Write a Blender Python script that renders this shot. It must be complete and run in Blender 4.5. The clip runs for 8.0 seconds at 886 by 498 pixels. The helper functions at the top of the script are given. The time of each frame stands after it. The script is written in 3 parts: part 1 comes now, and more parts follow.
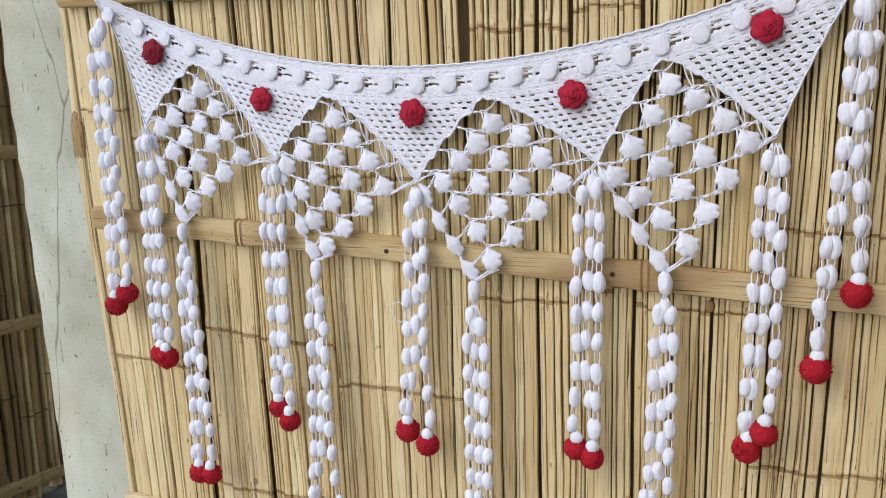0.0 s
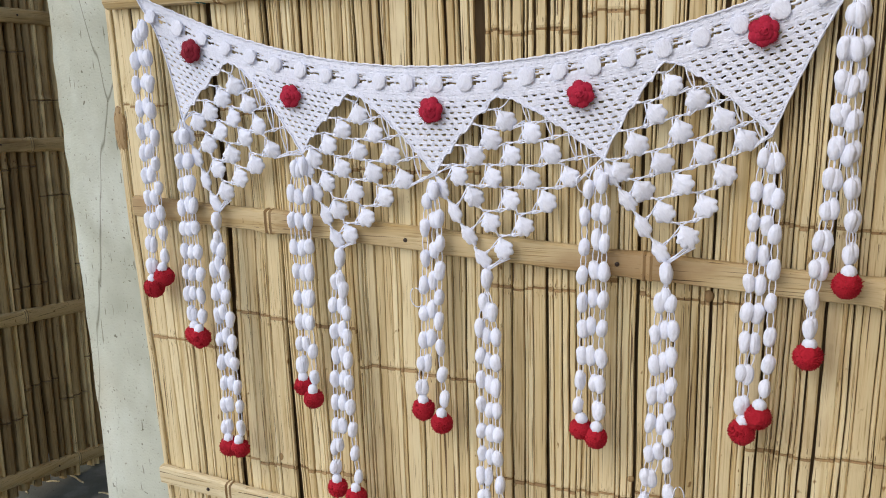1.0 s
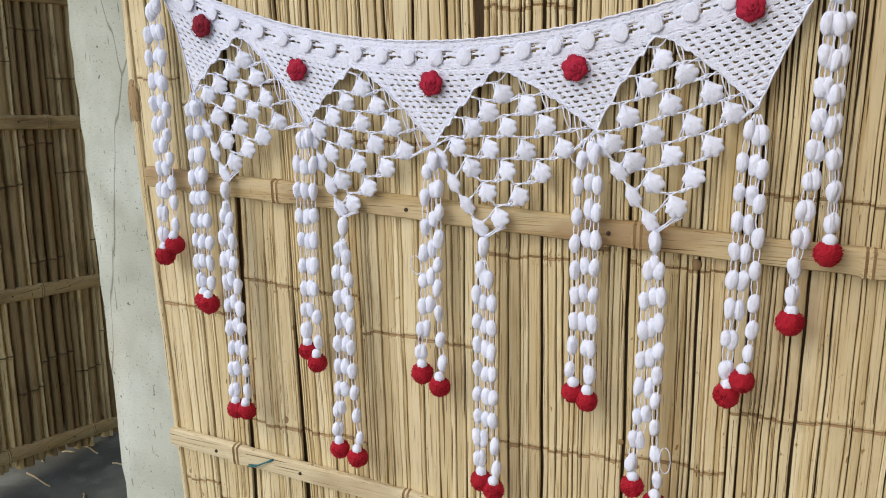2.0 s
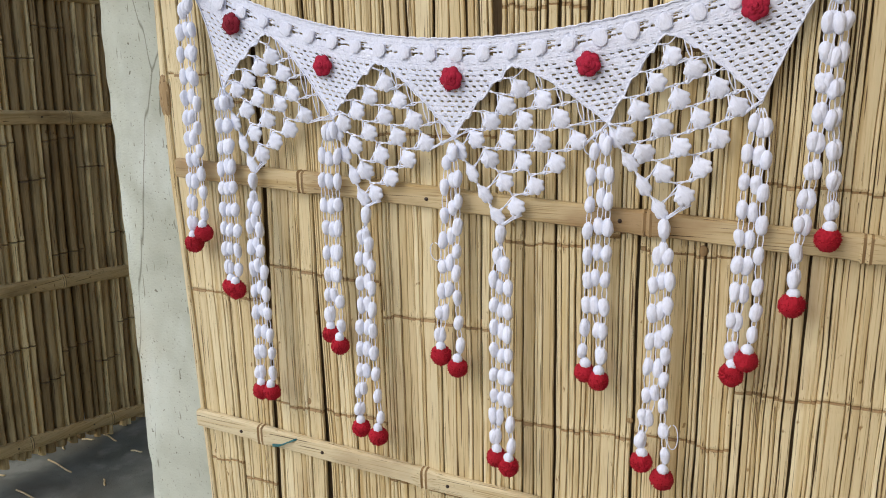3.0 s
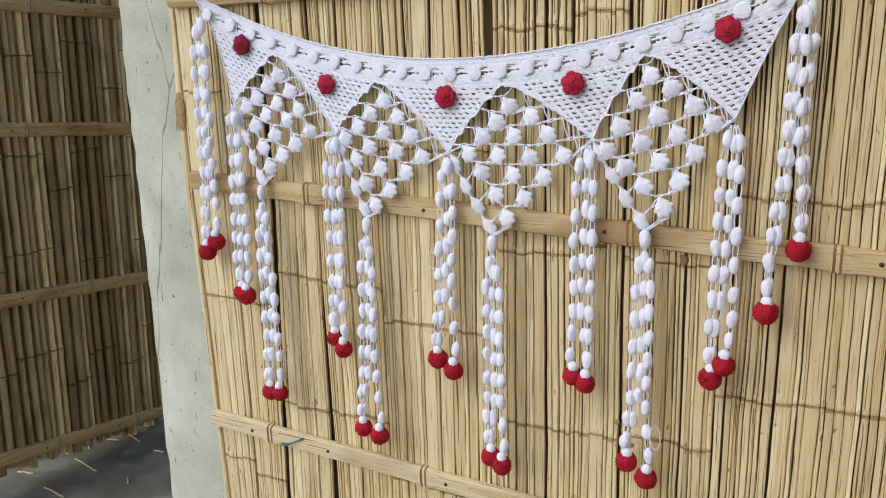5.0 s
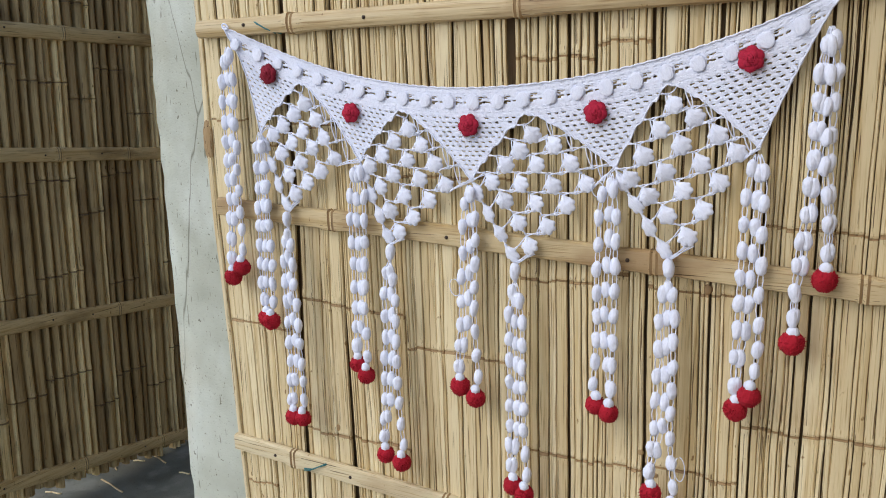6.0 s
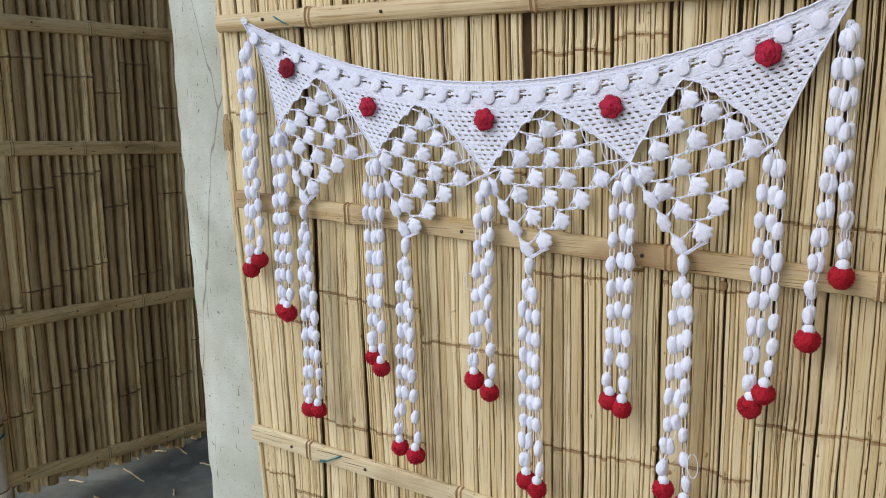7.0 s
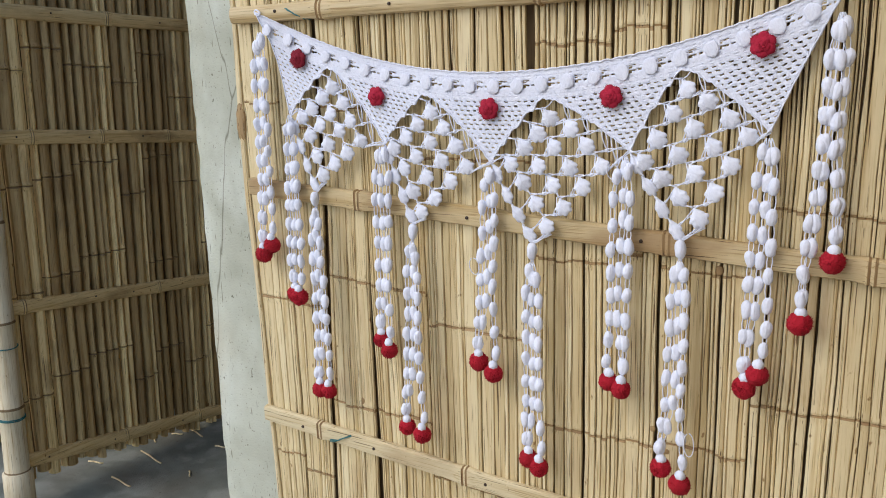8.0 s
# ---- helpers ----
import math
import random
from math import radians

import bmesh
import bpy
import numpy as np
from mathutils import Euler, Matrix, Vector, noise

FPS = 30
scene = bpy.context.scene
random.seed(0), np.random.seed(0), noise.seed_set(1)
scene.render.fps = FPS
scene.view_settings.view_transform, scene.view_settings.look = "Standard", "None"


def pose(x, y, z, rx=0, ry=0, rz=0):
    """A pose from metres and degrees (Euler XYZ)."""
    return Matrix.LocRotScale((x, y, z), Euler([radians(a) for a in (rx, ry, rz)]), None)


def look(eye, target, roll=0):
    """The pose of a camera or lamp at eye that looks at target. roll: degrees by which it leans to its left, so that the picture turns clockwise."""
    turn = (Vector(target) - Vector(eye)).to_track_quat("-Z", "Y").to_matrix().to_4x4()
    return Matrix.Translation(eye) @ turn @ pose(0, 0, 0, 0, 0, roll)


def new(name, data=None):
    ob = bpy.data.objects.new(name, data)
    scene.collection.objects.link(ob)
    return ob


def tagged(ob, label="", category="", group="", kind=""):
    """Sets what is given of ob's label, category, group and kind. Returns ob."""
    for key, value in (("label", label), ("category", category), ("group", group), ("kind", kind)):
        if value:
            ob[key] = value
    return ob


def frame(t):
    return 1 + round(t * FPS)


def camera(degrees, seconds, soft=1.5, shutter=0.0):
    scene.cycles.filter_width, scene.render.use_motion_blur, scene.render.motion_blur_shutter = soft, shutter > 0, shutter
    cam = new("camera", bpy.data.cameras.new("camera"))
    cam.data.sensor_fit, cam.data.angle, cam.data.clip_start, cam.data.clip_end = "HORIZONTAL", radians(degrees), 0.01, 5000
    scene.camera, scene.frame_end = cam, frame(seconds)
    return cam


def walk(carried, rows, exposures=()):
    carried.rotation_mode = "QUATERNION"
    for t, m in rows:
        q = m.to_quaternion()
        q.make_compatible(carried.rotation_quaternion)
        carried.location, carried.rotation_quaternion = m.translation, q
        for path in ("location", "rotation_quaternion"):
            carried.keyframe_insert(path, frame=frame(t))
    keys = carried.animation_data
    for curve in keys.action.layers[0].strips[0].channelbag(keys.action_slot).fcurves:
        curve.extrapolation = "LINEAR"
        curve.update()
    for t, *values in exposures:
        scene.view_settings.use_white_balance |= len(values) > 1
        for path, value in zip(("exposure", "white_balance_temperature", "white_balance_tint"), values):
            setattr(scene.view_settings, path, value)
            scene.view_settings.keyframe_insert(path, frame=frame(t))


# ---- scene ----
cam = camera(57.1, 8.0, soft=1.0)
PATH = [
    (0, (0.424, -1.042, 1.474), (-0.261, 0.8, 1.101), -0.9),
    (0.5, (0.444, -1.078, 1.479), (-0.274, 0.75, 1.101), -0.9),
    (1, (0.471, -1.1, 1.477), (-0.285, 0.712, 1.096), -0.5),
    (1.5, (0.497, -1.118, 1.466), (-0.276, 0.682, 1.065), -0.2),
    (3, (0.519, -1.207, 1.455), (-0.278, 0.579, 1.038), 0.0),
    (3.5, (0.53, -1.245, 1.457), (-0.274, 0.537, 1.036), 0.1),
    (4, (0.553, -1.244, 1.456), (-0.265, 0.532, 1.035), 0.1),
    (4.5, (0.58, -1.248, 1.464), (-0.255, 0.521, 1.043), -0.1),
    (6, (0.602, -1.247, 1.485), (-0.317, 0.494, 1.135), -0.4),
    (6.5, (0.604, -1.243, 1.483), (-0.347, 0.483, 1.138), -0.3),
    (7, (0.617, -1.244, 1.481), (-0.352, 0.469, 1.123), -0.2),
    (7.5, (0.636, -1.253, 1.477), (-0.349, 0.446, 1.101), -0.2),
    (8, (0.653, -1.276, 1.482), (-0.344, 0.415, 1.099), -0.2),
]
# the clip's camera turns a little cooler after five seconds
EXPOSURES = [(0, -0.10, 6500, 10), (4.7, -0.10, 6500, 10), (6.0, -0.13, 6180, 10), (7.0, -0.13, 6180, 10), (8.0, -0.10, 6340, 10)]
walk(cam, [(t, look(eye, target, roll)) for t, eye, target, roll in PATH], EXPOSURES)

# ---- light ----
SKY, SUN = 0.215, 0.62
world = bpy.data.worlds.new("sky")
scene.world = world
world.use_nodes = True
wn = world.node_tree.nodes
sky = wn.new("ShaderNodeTexSky")
sky.sky_type, sky.sun_disc = "NISHITA", False
sky.sun_elevation, sky.sun_rotation = radians(42), radians(208)
sky.dust_density = 1.8
wn["Background"].inputs["Strength"].default_value = SKY
world.node_tree.links.new(sky.outputs[0], wn["Background"].inputs["Color"])
sun = new("sun", bpy.data.lights.new("sun", "SUN"))
sun.data.energy, sun.data.angle, sun.data.color = SUN, radians(45), (1.0, 0.985, 0.97)
sun.matrix_world = look((-2.4, -4.6, 4.6), (0, 0, 0.4))


# ---- materials ----
def material(name, rough=0.7):
    m = bpy.data.materials.new(name)
    m.use_nodes = True
    p = m.node_tree.nodes["Principled BSDF"]
    p.inputs["Roughness"].default_value = rough
    return m, m.node_tree.nodes, m.node_tree.links, p


def ramp(nodes, links, source, stops):
    r = nodes.new("ShaderNodeValToRGB")
    while len(r.color_ramp.elements) < len(stops):
        r.color_ramp.elements.new(0.5)
    for e, (at, col) in zip(r.color_ramp.elements, stops):
        e.position, e.color = at, (*col, 1)
    links.new(source, r.inputs[0])
    return r.outputs[0]


def mapped_noise(nodes, links, scale, stretch=(1, 1, 1), detail=4.0, own=False):
    """Noise in object space; own shifts it from object to object."""
    tc, mp, nz = nodes.new("ShaderNodeTexCoord"), nodes.new("ShaderNodeMapping"), nodes.new("ShaderNodeTexNoise")
    mp.inputs["Scale"].default_value = stretch
    links.new(tc.outputs["Object"], mp.inputs[0])
    if own:
        info, mul = nodes.new("ShaderNodeObjectInfo"), nodes.new("ShaderNodeMath")
        mul.operation = "MULTIPLY"
        mul.inputs[1].default_value = 37.0
        links.new(info.outputs["Random"], mul.inputs[0])
        links.new(mul.outputs[0], mp.inputs["Location"])
    links.new(mp.outputs[0], nz.inputs["Vector"])
    nz.inputs["Scale"].default_value, nz.inputs["Detail"].default_value = scale, detail
    return nz.outputs["Fac"]


def mix(nodes, links, fac, a, b, mode="MIX"):
    x = nodes.new("ShaderNodeMix")
    x.data_type, x.blend_type = "RGBA", mode
    for socket, value in ((x.inputs[0], fac), (x.inputs[6], a), (x.inputs[7], b)):
        if isinstance(value, (int, float)):
            socket.default_value = value
        elif isinstance(value, tuple):
            socket.default_value = (*value, 1)
        else:
            links.new(value, socket)
    return x.outputs[2]


def bump(nodes, links, p, height, strength, distance):
    b = nodes.new("ShaderNodeBump")
    b.inputs["Strength"].default_value, b.inputs["Distance"].default_value = strength, distance
    links.new(height, b.inputs["Height"])
    links.new(b.outputs[0], p.inputs["Normal"])


def bamboo(name, low, high, stain, rough=0.55, stains=(0.56, 0.74), lengthways="z", cracks=0.352):
    """Dry bamboo: long fibres, a tone of its own for each strip, brown weather stains, fine drying cracks."""
    m, n, l, p = material(name, rough)

    def grain_noise(scale, across, along, detail, own=True):
        return mapped_noise(n, l, scale, (across, across, along) if lengthways == "z" else (along, across, across), detail, own)

    info = n.new("ShaderNodeObjectInfo")
    tone = mix(n, l, info.outputs["Random"], low, high)
    fibre = grain_noise(9.0, 60, 1.2, 5.0)
    grain = ramp(n, l, fibre, [(0.33, (0.60, 0.51, 0.38)), (0.40, (0.90, 0.87, 0.81)), (0.50, (1.0, 1.0, 1.0))])
    col = mix(n, l, 1.0, tone, grain, "MULTIPLY")
    patch = grain_noise(3.2, 3.2, 1.5, 6.0, False)
    fac = ramp(n, l, patch, [(stains[0], (0, 0, 0)), (stains[1], (0.75, 0.75, 0.75))])
    col = mix(n, l, fac, col, stain)
    streak = grain_noise(5.0, 14, 0.35, 4.0)
    col = mix(n, l, 1.0, col, ramp(n, l, streak, [(0.33, (0.80, 0.72, 0.58)), (0.45, (0.97, 0.95, 0.92)), (0.54, (1, 1, 1))]), "MULTIPLY")
    speck = mapped_noise(n, l, 46.0, (1.6, 1.6, 0.8), 3.0, True)
    col = mix(n, l, 1.0, col, ramp(n, l, speck, [(0.255, (0.45, 0.34, 0.22)), (0.30, (1, 1, 1))]), "MULTIPLY")
    split = grain_noise(11.0, 36, 0.45, 3.0)
    col = mix(n, l, 1.0, col, ramp(n, l, split, [(cracks - 0.03, (0.20, 0.14, 0.09)), (cracks, (1, 1, 1))]), "MULTIPLY")
    l.new(col, p.inputs["Base Color"])
    bump(n, l, p, fibre, 0.4, 0.0016)
    return m


STRIP = bamboo("pale_bamboo", (0.67, 0.54, 0.295), (0.88, 0.77, 0.49), (0.40, 0.265, 0.12), stains=(0.56, 0.80), cracks=0.365)
NODE = bamboo("bamboo_node", (0.30, 0.19, 0.085), (0.47, 0.33, 0.16), (0.12, 0.07, 0.03), 0.7)
BATTEN = bamboo("batten_bamboo", (0.60, 0.475, 0.26), (0.71, 0.585, 0.345), (0.33, 0.205, 0.09), 0.5, (0.46, 0.62), "x", 0.335)
SAWN = bamboo("sawn_bamboo", (0.71, 0.61, 0.385), (0.80, 0.70, 0.455), (0.42, 0.30, 0.16), 0.55, (0.57, 0.76), "x", 0.33)
OLD = bamboo("weathered_bamboo", (0.36, 0.24, 0.095), (0.98, 0.775, 0.385), (0.20, 0.12, 0.045), 0.65, (0.53, 0.74))
OLD_BATTEN = bamboo("weathered_batten", (0.66, 0.50, 0.235), (0.80, 0.62, 0.31), (0.26, 0.165, 0.07), 0.6, (0.54, 0.72), "x", 0.335)
OLD_NODE = bamboo("weathered_node", (0.22, 0.15, 0.075), (0.34, 0.25, 0.13), (0.10, 0.065, 0.035), 0.75)
BLEACHED = bamboo("bleached_bamboo", (0.74, 0.66, 0.47), (0.82, 0.74, 0.54), (0.45, 0.35, 0.21), 0.5, (0.56, 0.76), cracks=0.32)
# dark tone stands in for shade behind the cracks; also on the shading wall
SHADE_BROWN = bamboo("shade_brown_bamboo", (0.17, 0.11, 0.05), (0.21, 0.14, 0.07), (0.09, 0.055, 0.03), 0.8)


def concrete(name, low, high, dark, scale, lime, earth, cracked=True):
    m, n, l, p = material(name, 0.92)
    p.inputs["Specular IOR Level"].default_value = 0.2
    big, fine = mapped_noise(n, l, scale, detail=6.0), mapped_noise(n, l, 190.0, detail=5.0)
    col = ramp(n, l, big, [(0.32, low), (0.62, high)])
    blotch = mapped_noise(n, l, 4.5, (1.3, 1.3, 0.6), 7.0)
    col = mix(n, l, ramp(n, l, blotch, [(0.50, (0, 0, 0)), (0.62, (0.8, 0.8, 0.8))]), col, lime)
    dust = mapped_noise(n, l, 2.3, (1.0, 1.0, 0.8), 8.0, True)
    col = mix(n, l, ramp(n, l, dust, [(0.50, (0, 0, 0)), (0.66, (0.7, 0.7, 0.7))]), col, earth)
    pits = ramp(n, l, fine, [(0.32, dark), (0.355, (1, 1, 1))])
    col = mix(n, l, 1.0, col, pits, "MULTIPLY")
    vor = n.new("ShaderNodeTexVoronoi")
    vor.feature = "DISTANCE_TO_EDGE"
    vor.inputs["Scale"].default_value = 2.6
    tc = n.new("ShaderNodeTexCoord")
    stretch, wob = n.new("ShaderNodeMapping"), n.new("ShaderNodeTexNoise")
    stretch.inputs["Scale"].default_value = (1.6, 1.6, 0.45)
    wob.inputs["Scale"].default_value = 5.0
    l.new(tc.outputs["Object"], stretch.inputs[0])
    warp = mix(n, l, 0.07, stretch.outputs[0], wob.outputs["Color"])
    l.new(warp, vor.inputs["Vector"])
    crack = ramp(n, l, vor.outputs["Distance"], [(0.0, (0.42, 0.40, 0.36)), (0.007, (1, 1, 1))])
    if cracked:
        col = mix(n, l, 1.0, col, crack, "MULTIPLY")
    holes = mapped_noise(n, l, 70.0, detail=2.0)
    col = mix(n, l, 1.0, col, ramp(n, l, holes, [(0.245, (0.40, 0.38, 0.34)), (0.275, (1, 1, 1))]), "MULTIPLY")
    scratch = mapped_noise(n, l, 120.0, (1.0, 1.0, 0.14), 2.0)
    col = mix(n, l, 1.0, col, ramp(n, l, scratch, [(0.285, (0.55, 0.53, 0.49)), (0.315, (1, 1, 1))]), "MULTIPLY")
    l.new(col, p.inputs["Base Color"])
    bump(n, l, p, fine, 0.5, 0.003)
    return m


POST = concrete("post_concrete", (0.43, 0.445, 0.355), (0.575, 0.60, 0.50), (0.60, 0.58, 0.53), 7.0, (0.65, 0.685, 0.60), (0.52, 0.47, 0.34))
FLOOR = concrete("floor_cement", (0.13, 0.142, 0.118), (0.245, 0.262, 0.225), (0.6, 0.58, 0.55), 4.0, (0.33, 0.345, 0.30), (0.14, 0.13, 0.10), False)
EARTH = concrete("dry_earth", (0.36, 0.31, 0.25), (0.46, 0.41, 0.34), (0.7, 0.65, 0.6), 1.5, (0.5, 0.46, 0.4), (0.32, 0.26, 0.19))


def yarn(name, low, high, rough=0.9, scale=420.0, sheen=0.2):
    """Cotton or wool yarn: fine twisted relief and a slight drift of tone."""
    m, n, l, p = material(name, rough)
    fine, big = mapped_noise(n, l, scale, (1, 1, 0.45), 3.0), mapped_noise(n, l, 14.0, detail=3.0, own=True)
    col = ramp(n, l, big, [(0.3, low), (0.7, high)])
    l.new(mix(n, l, 1.0, col, ramp(n, l, fine, [(0.3, (0.91, 0.91, 0.92)), (0.55, (1, 1, 1))]), "MULTIPLY"), p.inputs["Base Color"])
    p.inputs["Sheen Weight"].default_value = sheen
    bump(n, l, p, fine, 0.6, 0.0014)
    return m


WHITE = yarn("white_yarn", (0.81, 0.845, 0.955), (0.86, 0.895, 1.0))
RED = yarn("red_wool", (0.36, 0.003, 0.014), (0.46, 0.005, 0.022), sheen=0.0)
ROSE = yarn("rose_wool", (0.37, 0.008, 0.032), (0.46, 0.012, 0.045), sheen=0.0)
MAROON = yarn("maroon_wool", (0.22, 0.006, 0.02), (0.29, 0.010, 0.03), sheen=0.0)
NAIL = material("rusty_nail", 0.6)[0]
NAIL.node_tree.nodes["Principled BSDF"].inputs["Base Color"].default_value = (0.05, 0.03, 0.02, 1)
TIE = material("teal_twine", 0.6)[0]
TIE.node_tree.nodes["Principled BSDF"].inputs["Base Color"].default_value = (0.025, 0.16, 0.17, 1)


# ---- geometry ----
class Geo:
    """Gathers vertices and faces of one mesh."""

    def __init__(self):
        self.v, self.f, self.mi = [], [], []

    def add(self, verts, faces, slot=0):
        base = len(self.v)
        self.v.extend(tuple(p) for p in verts)
        self.f.extend(tuple(base + i for i in q) for q in faces)
        self.mi.extend([slot] * len(faces))

    def loft(self, rings, closed=True, caps=True, slots=None):
        n, base = len(rings[0]), len(self.v)
        for r in rings:
            self.v.extend(tuple(p) for p in r)
        for k in range(len(rings) - 1):
            for i in range(n if closed else n - 1):
                j = (i + 1) % n
                self.f.append((base + k * n + i, base + k * n + j, base + (k + 1) * n + j, base + (k + 1) * n + i))
                self.mi.append(slots[k] if slots else 0)
        if caps:
            self.f.append(tuple(base + i for i in reversed(range(n))))
            self.f.append(tuple(base + (len(rings) - 1) * n + i for i in range(n)))
            self.mi.extend((0, 0))

    def tube(self, points, r, n=5, taper=1.0):
        pts = [Vector(p) for p in points]
        rings, last = [], len(pts) - 1
        for k, p in enumerate(pts):
            d = (pts[min(k + 1, last)] - pts[max(k - 1, 0)]).normalized()
            a = d.cross(Vector((0.31, 0.92, 0.24))).normalized()
            b = d.cross(a)
            s = r * (1 + (taper - 1) * k / max(last, 1))
            rings.append([p + s * (a * math.cos(2 * math.pi * i / n) + b * math.sin(2 * math.pi * i / n)) for i in range(n)])
        self.loft(rings)

    def blob(self, centre, radii, turn=None, seg=12, rows=7, shape=None):
        """A rounded lump; shape(u, v) scales it by longitude and latitude."""
        c, m = Vector(centre), turn or Matrix.Identity(3)
        rings = []
        for k in range(rows + 1):
            v = math.pi * (0.04 + 0.92 * k / rows)
            ring = []
            for i in range(seg):
                u = 2 * math.pi * i / seg
                s = shape(u, v) if shape else 1.0
                q = Vector((radii[0] * math.sin(v) * math.cos(u) * s, radii[1] * math.sin(v) * math.sin(u) * s, radii[2] * math.cos(v)))
                ring.append(c + m @ q)
            rings.append(ring)
        self.loft(rings)

    def mesh(self, name, mats, smooth=True):
        me = bpy.data.meshes.new(name)
        me.from_pydata(self.v, [], self.f)
        for m in mats:
            me.materials.append(m)
        me.polygons.foreach_set("material_index", self.mi)
        me.polygons.foreach_set("use_smooth", [smooth] * len(self.f))
        bm = bmesh.new()
        bm.from_mesh(me)
        bmesh.ops.recalc_face_normals(bm, faces=bm.faces)
        bm.to_mesh(me)
        bm.free()
        return me


def part(name, data, parent, label="", at=None):
    ob = new(name, data)
    ob.parent = parent
    if at is not None:
        ob.matrix_basis = at
    return tagged(ob, label)


def slab(x0, x1, y0, y1, z0, z1):
    g = Geo()
    g.loft([[(x0, y0, z), (x1, y0, z), (x1, y1, z), (x0, y1, z)] for z in (z0, z1)])
    return g


# ---- walls of split bamboo: local x along, z up, the face towards -y ----
# cracks that gape towards the top: where, how wide
GAPES = ((-0.291, 0.006), (-0.1585, 0.005), (-0.055, 0.004), (0.059, 0.012), (0.206, 0.005))


def lean(x, z):
    """Sideways drift of the panel's cracks towards the foot, strongest at its outer edge."""
    d = max(0.0, 1.30 - z)
    for edge, wide in GAPES:
        if edge < x < edge + 0.06:
            return wide * min(1.0, max(0.0, (z - 1.36) / 0.2)) * (1 - (x - edge) / 0.06)
    if x < -0.395:
        t = (x + 0.61) / 0.215
        return d * (0.018 - 0.053 * t)
    return d * -0.035 * max(0.0, 1 - (x + 0.395) / 0.2)


def strip_mesh(x, width, z0, z1, nodes, thick, arch, rng, mats, out=0.0, swell=0.0013, leaning=False, fine_step=0.035):
    """One split strip from z0 to z1 with raised joints at the node heights; the cracks beside it wander."""
    edge = max(0.34, 0.5 - 0.0009 / width)
    prof = [(-0.5, 1.0), (-0.5, 0.45)] + [(a, -0.42 * arch * (1 - 3.4 * a * a) - 0.04) for a in (-edge, -0.27, 0.0, 0.27, edge)] + [(0.5, 0.45), (0.5, 1.0)]
    zs = [(z0, 0, 0)]
    for q in sorted(nodes):
        q += 0.009 * noise.noise((x * 22, q * 5, 3)) + rng.uniform(-0.0015, 0.0015)
        if z0 + 0.03 < q < z1 - 0.03 and q > zs[-1][0] + 0.06:
            low = zs[-1][0]
            steps = max(2, int((q - low) / fine_step))
            zs += [(low + (q - low) * k / steps, 0, 0) for k in range(1, steps)]
            band = rng.uniform(0.0010, 0.0042) if rng.random() < 0.7 else 0.0008
            zs += [(q - 0.016, 0.0, 0), (q - 0.0016 - band, swell, 1), (q - 0.0012, -0.0006, 1), (q + 0.0010, 0.0, 0), (q + 0.0045, swell * 0.9, 0), (q + 0.018, 0, 0)]
    low = zs[-1][0]
    steps = max(4, int((z1 - low) / fine_step))
    zs += [(low + (z1 - low) * k / steps, 0, 0) for k in range(1, steps + 1)]
    rings, slots = [], []
    side = rng.uniform(0, 50)
    tip = rng.uniform(-0.0012, 0.0012)
    shrink, curl = (rng.uniform(0.0004, 0.0034), rng.uniform(-0.004, 0.004)) if leaning and rng.random() < 0.6 else (0.0, 0.0)
    full = width
    for z, s, slot in zs:
        # drying shrinks and lifts some strips towards their upper end
        dry = min(1.0, max(0.0, (z - 1.38) / 0.14))
        width = max(full - shrink * dry, full * 0.6)
        push = out + curl * dry + 0.0016 * noise.noise((x * 9, 1, z * 3))
        rings.append([(x + a * width + (0.0013 * noise.noise((side + (9 if a > 0 else 0), 6, z * 5)) + 0.0007 * noise.noise((side + (5 if a > 0 else 0), 2, z * 23)) if abs(a) > 0.4 else 0.0) + (lean(x + a * width, z) if leaning else 0.0) + 0.0055 * noise.noise(((x + a * width) * 7, 8, z * 2.2)) + 0.0016 * noise.noise(((x + a * width) * 30, 4, z * 9)),
                       push + b * thick + a * tip - (s if b < 0.5 else 0), z) for a, b in prof])
        slots.append(slot)
    g = Geo()
    g.loft(rings, closed=True, caps=True, slots=slots)
    return g.mesh("bamboo_strip", mats, smooth=False)


def strip_wall(wall, boards, z0, z1, widths, thick, arch, mats, seed, ragged=0.0, gap=(0.0, 0.0003), wide=(0.0006, 0.0021), swell=0.0013, slits=0.74, foot=None, leaning=False, fine_to=99.0, uneven=0.0009):
    """Covers a wall with flattened culms, each cracked lengthways into strips. boards: start, end, joint heights."""
    rng = random.Random(seed)
    for a, b, nodes in boards:
        x = a
        lift = rng.uniform(-0.003, 0.003)
        b -= rng.uniform(0.0, 0.0012)
        while x < b - widths[0] * 0.6:
            # splinters, common strips and a few broad uncracked ones
            kind = rng.random()
            w = widths[0] + (widths[1] - widths[0]) * (rng.uniform(0, 0.3) if kind < 0.36 else rng.uniform(0.3, 1.0) if kind < 0.8 else rng.uniform(1.0, 2.1))
            w = min(w * (1.0 if x < fine_to else 1.8), b - x)
            me = strip_mesh(x + w / 2, w, (foot(x) if foot else z0) + rng.uniform(-ragged, ragged), z1, nodes, thick, arch * rng.uniform(0.7, 1.2), rng, mats, lift + rng.uniform(-uneven, uneven), swell, leaning)
            part("bamboo_strip", me, wall)
            x += w + (rng.uniform(*gap) if rng.random() < slits else rng.uniform(*wide) + (0.0018 if rng.random() < 0.14 else 0.0))


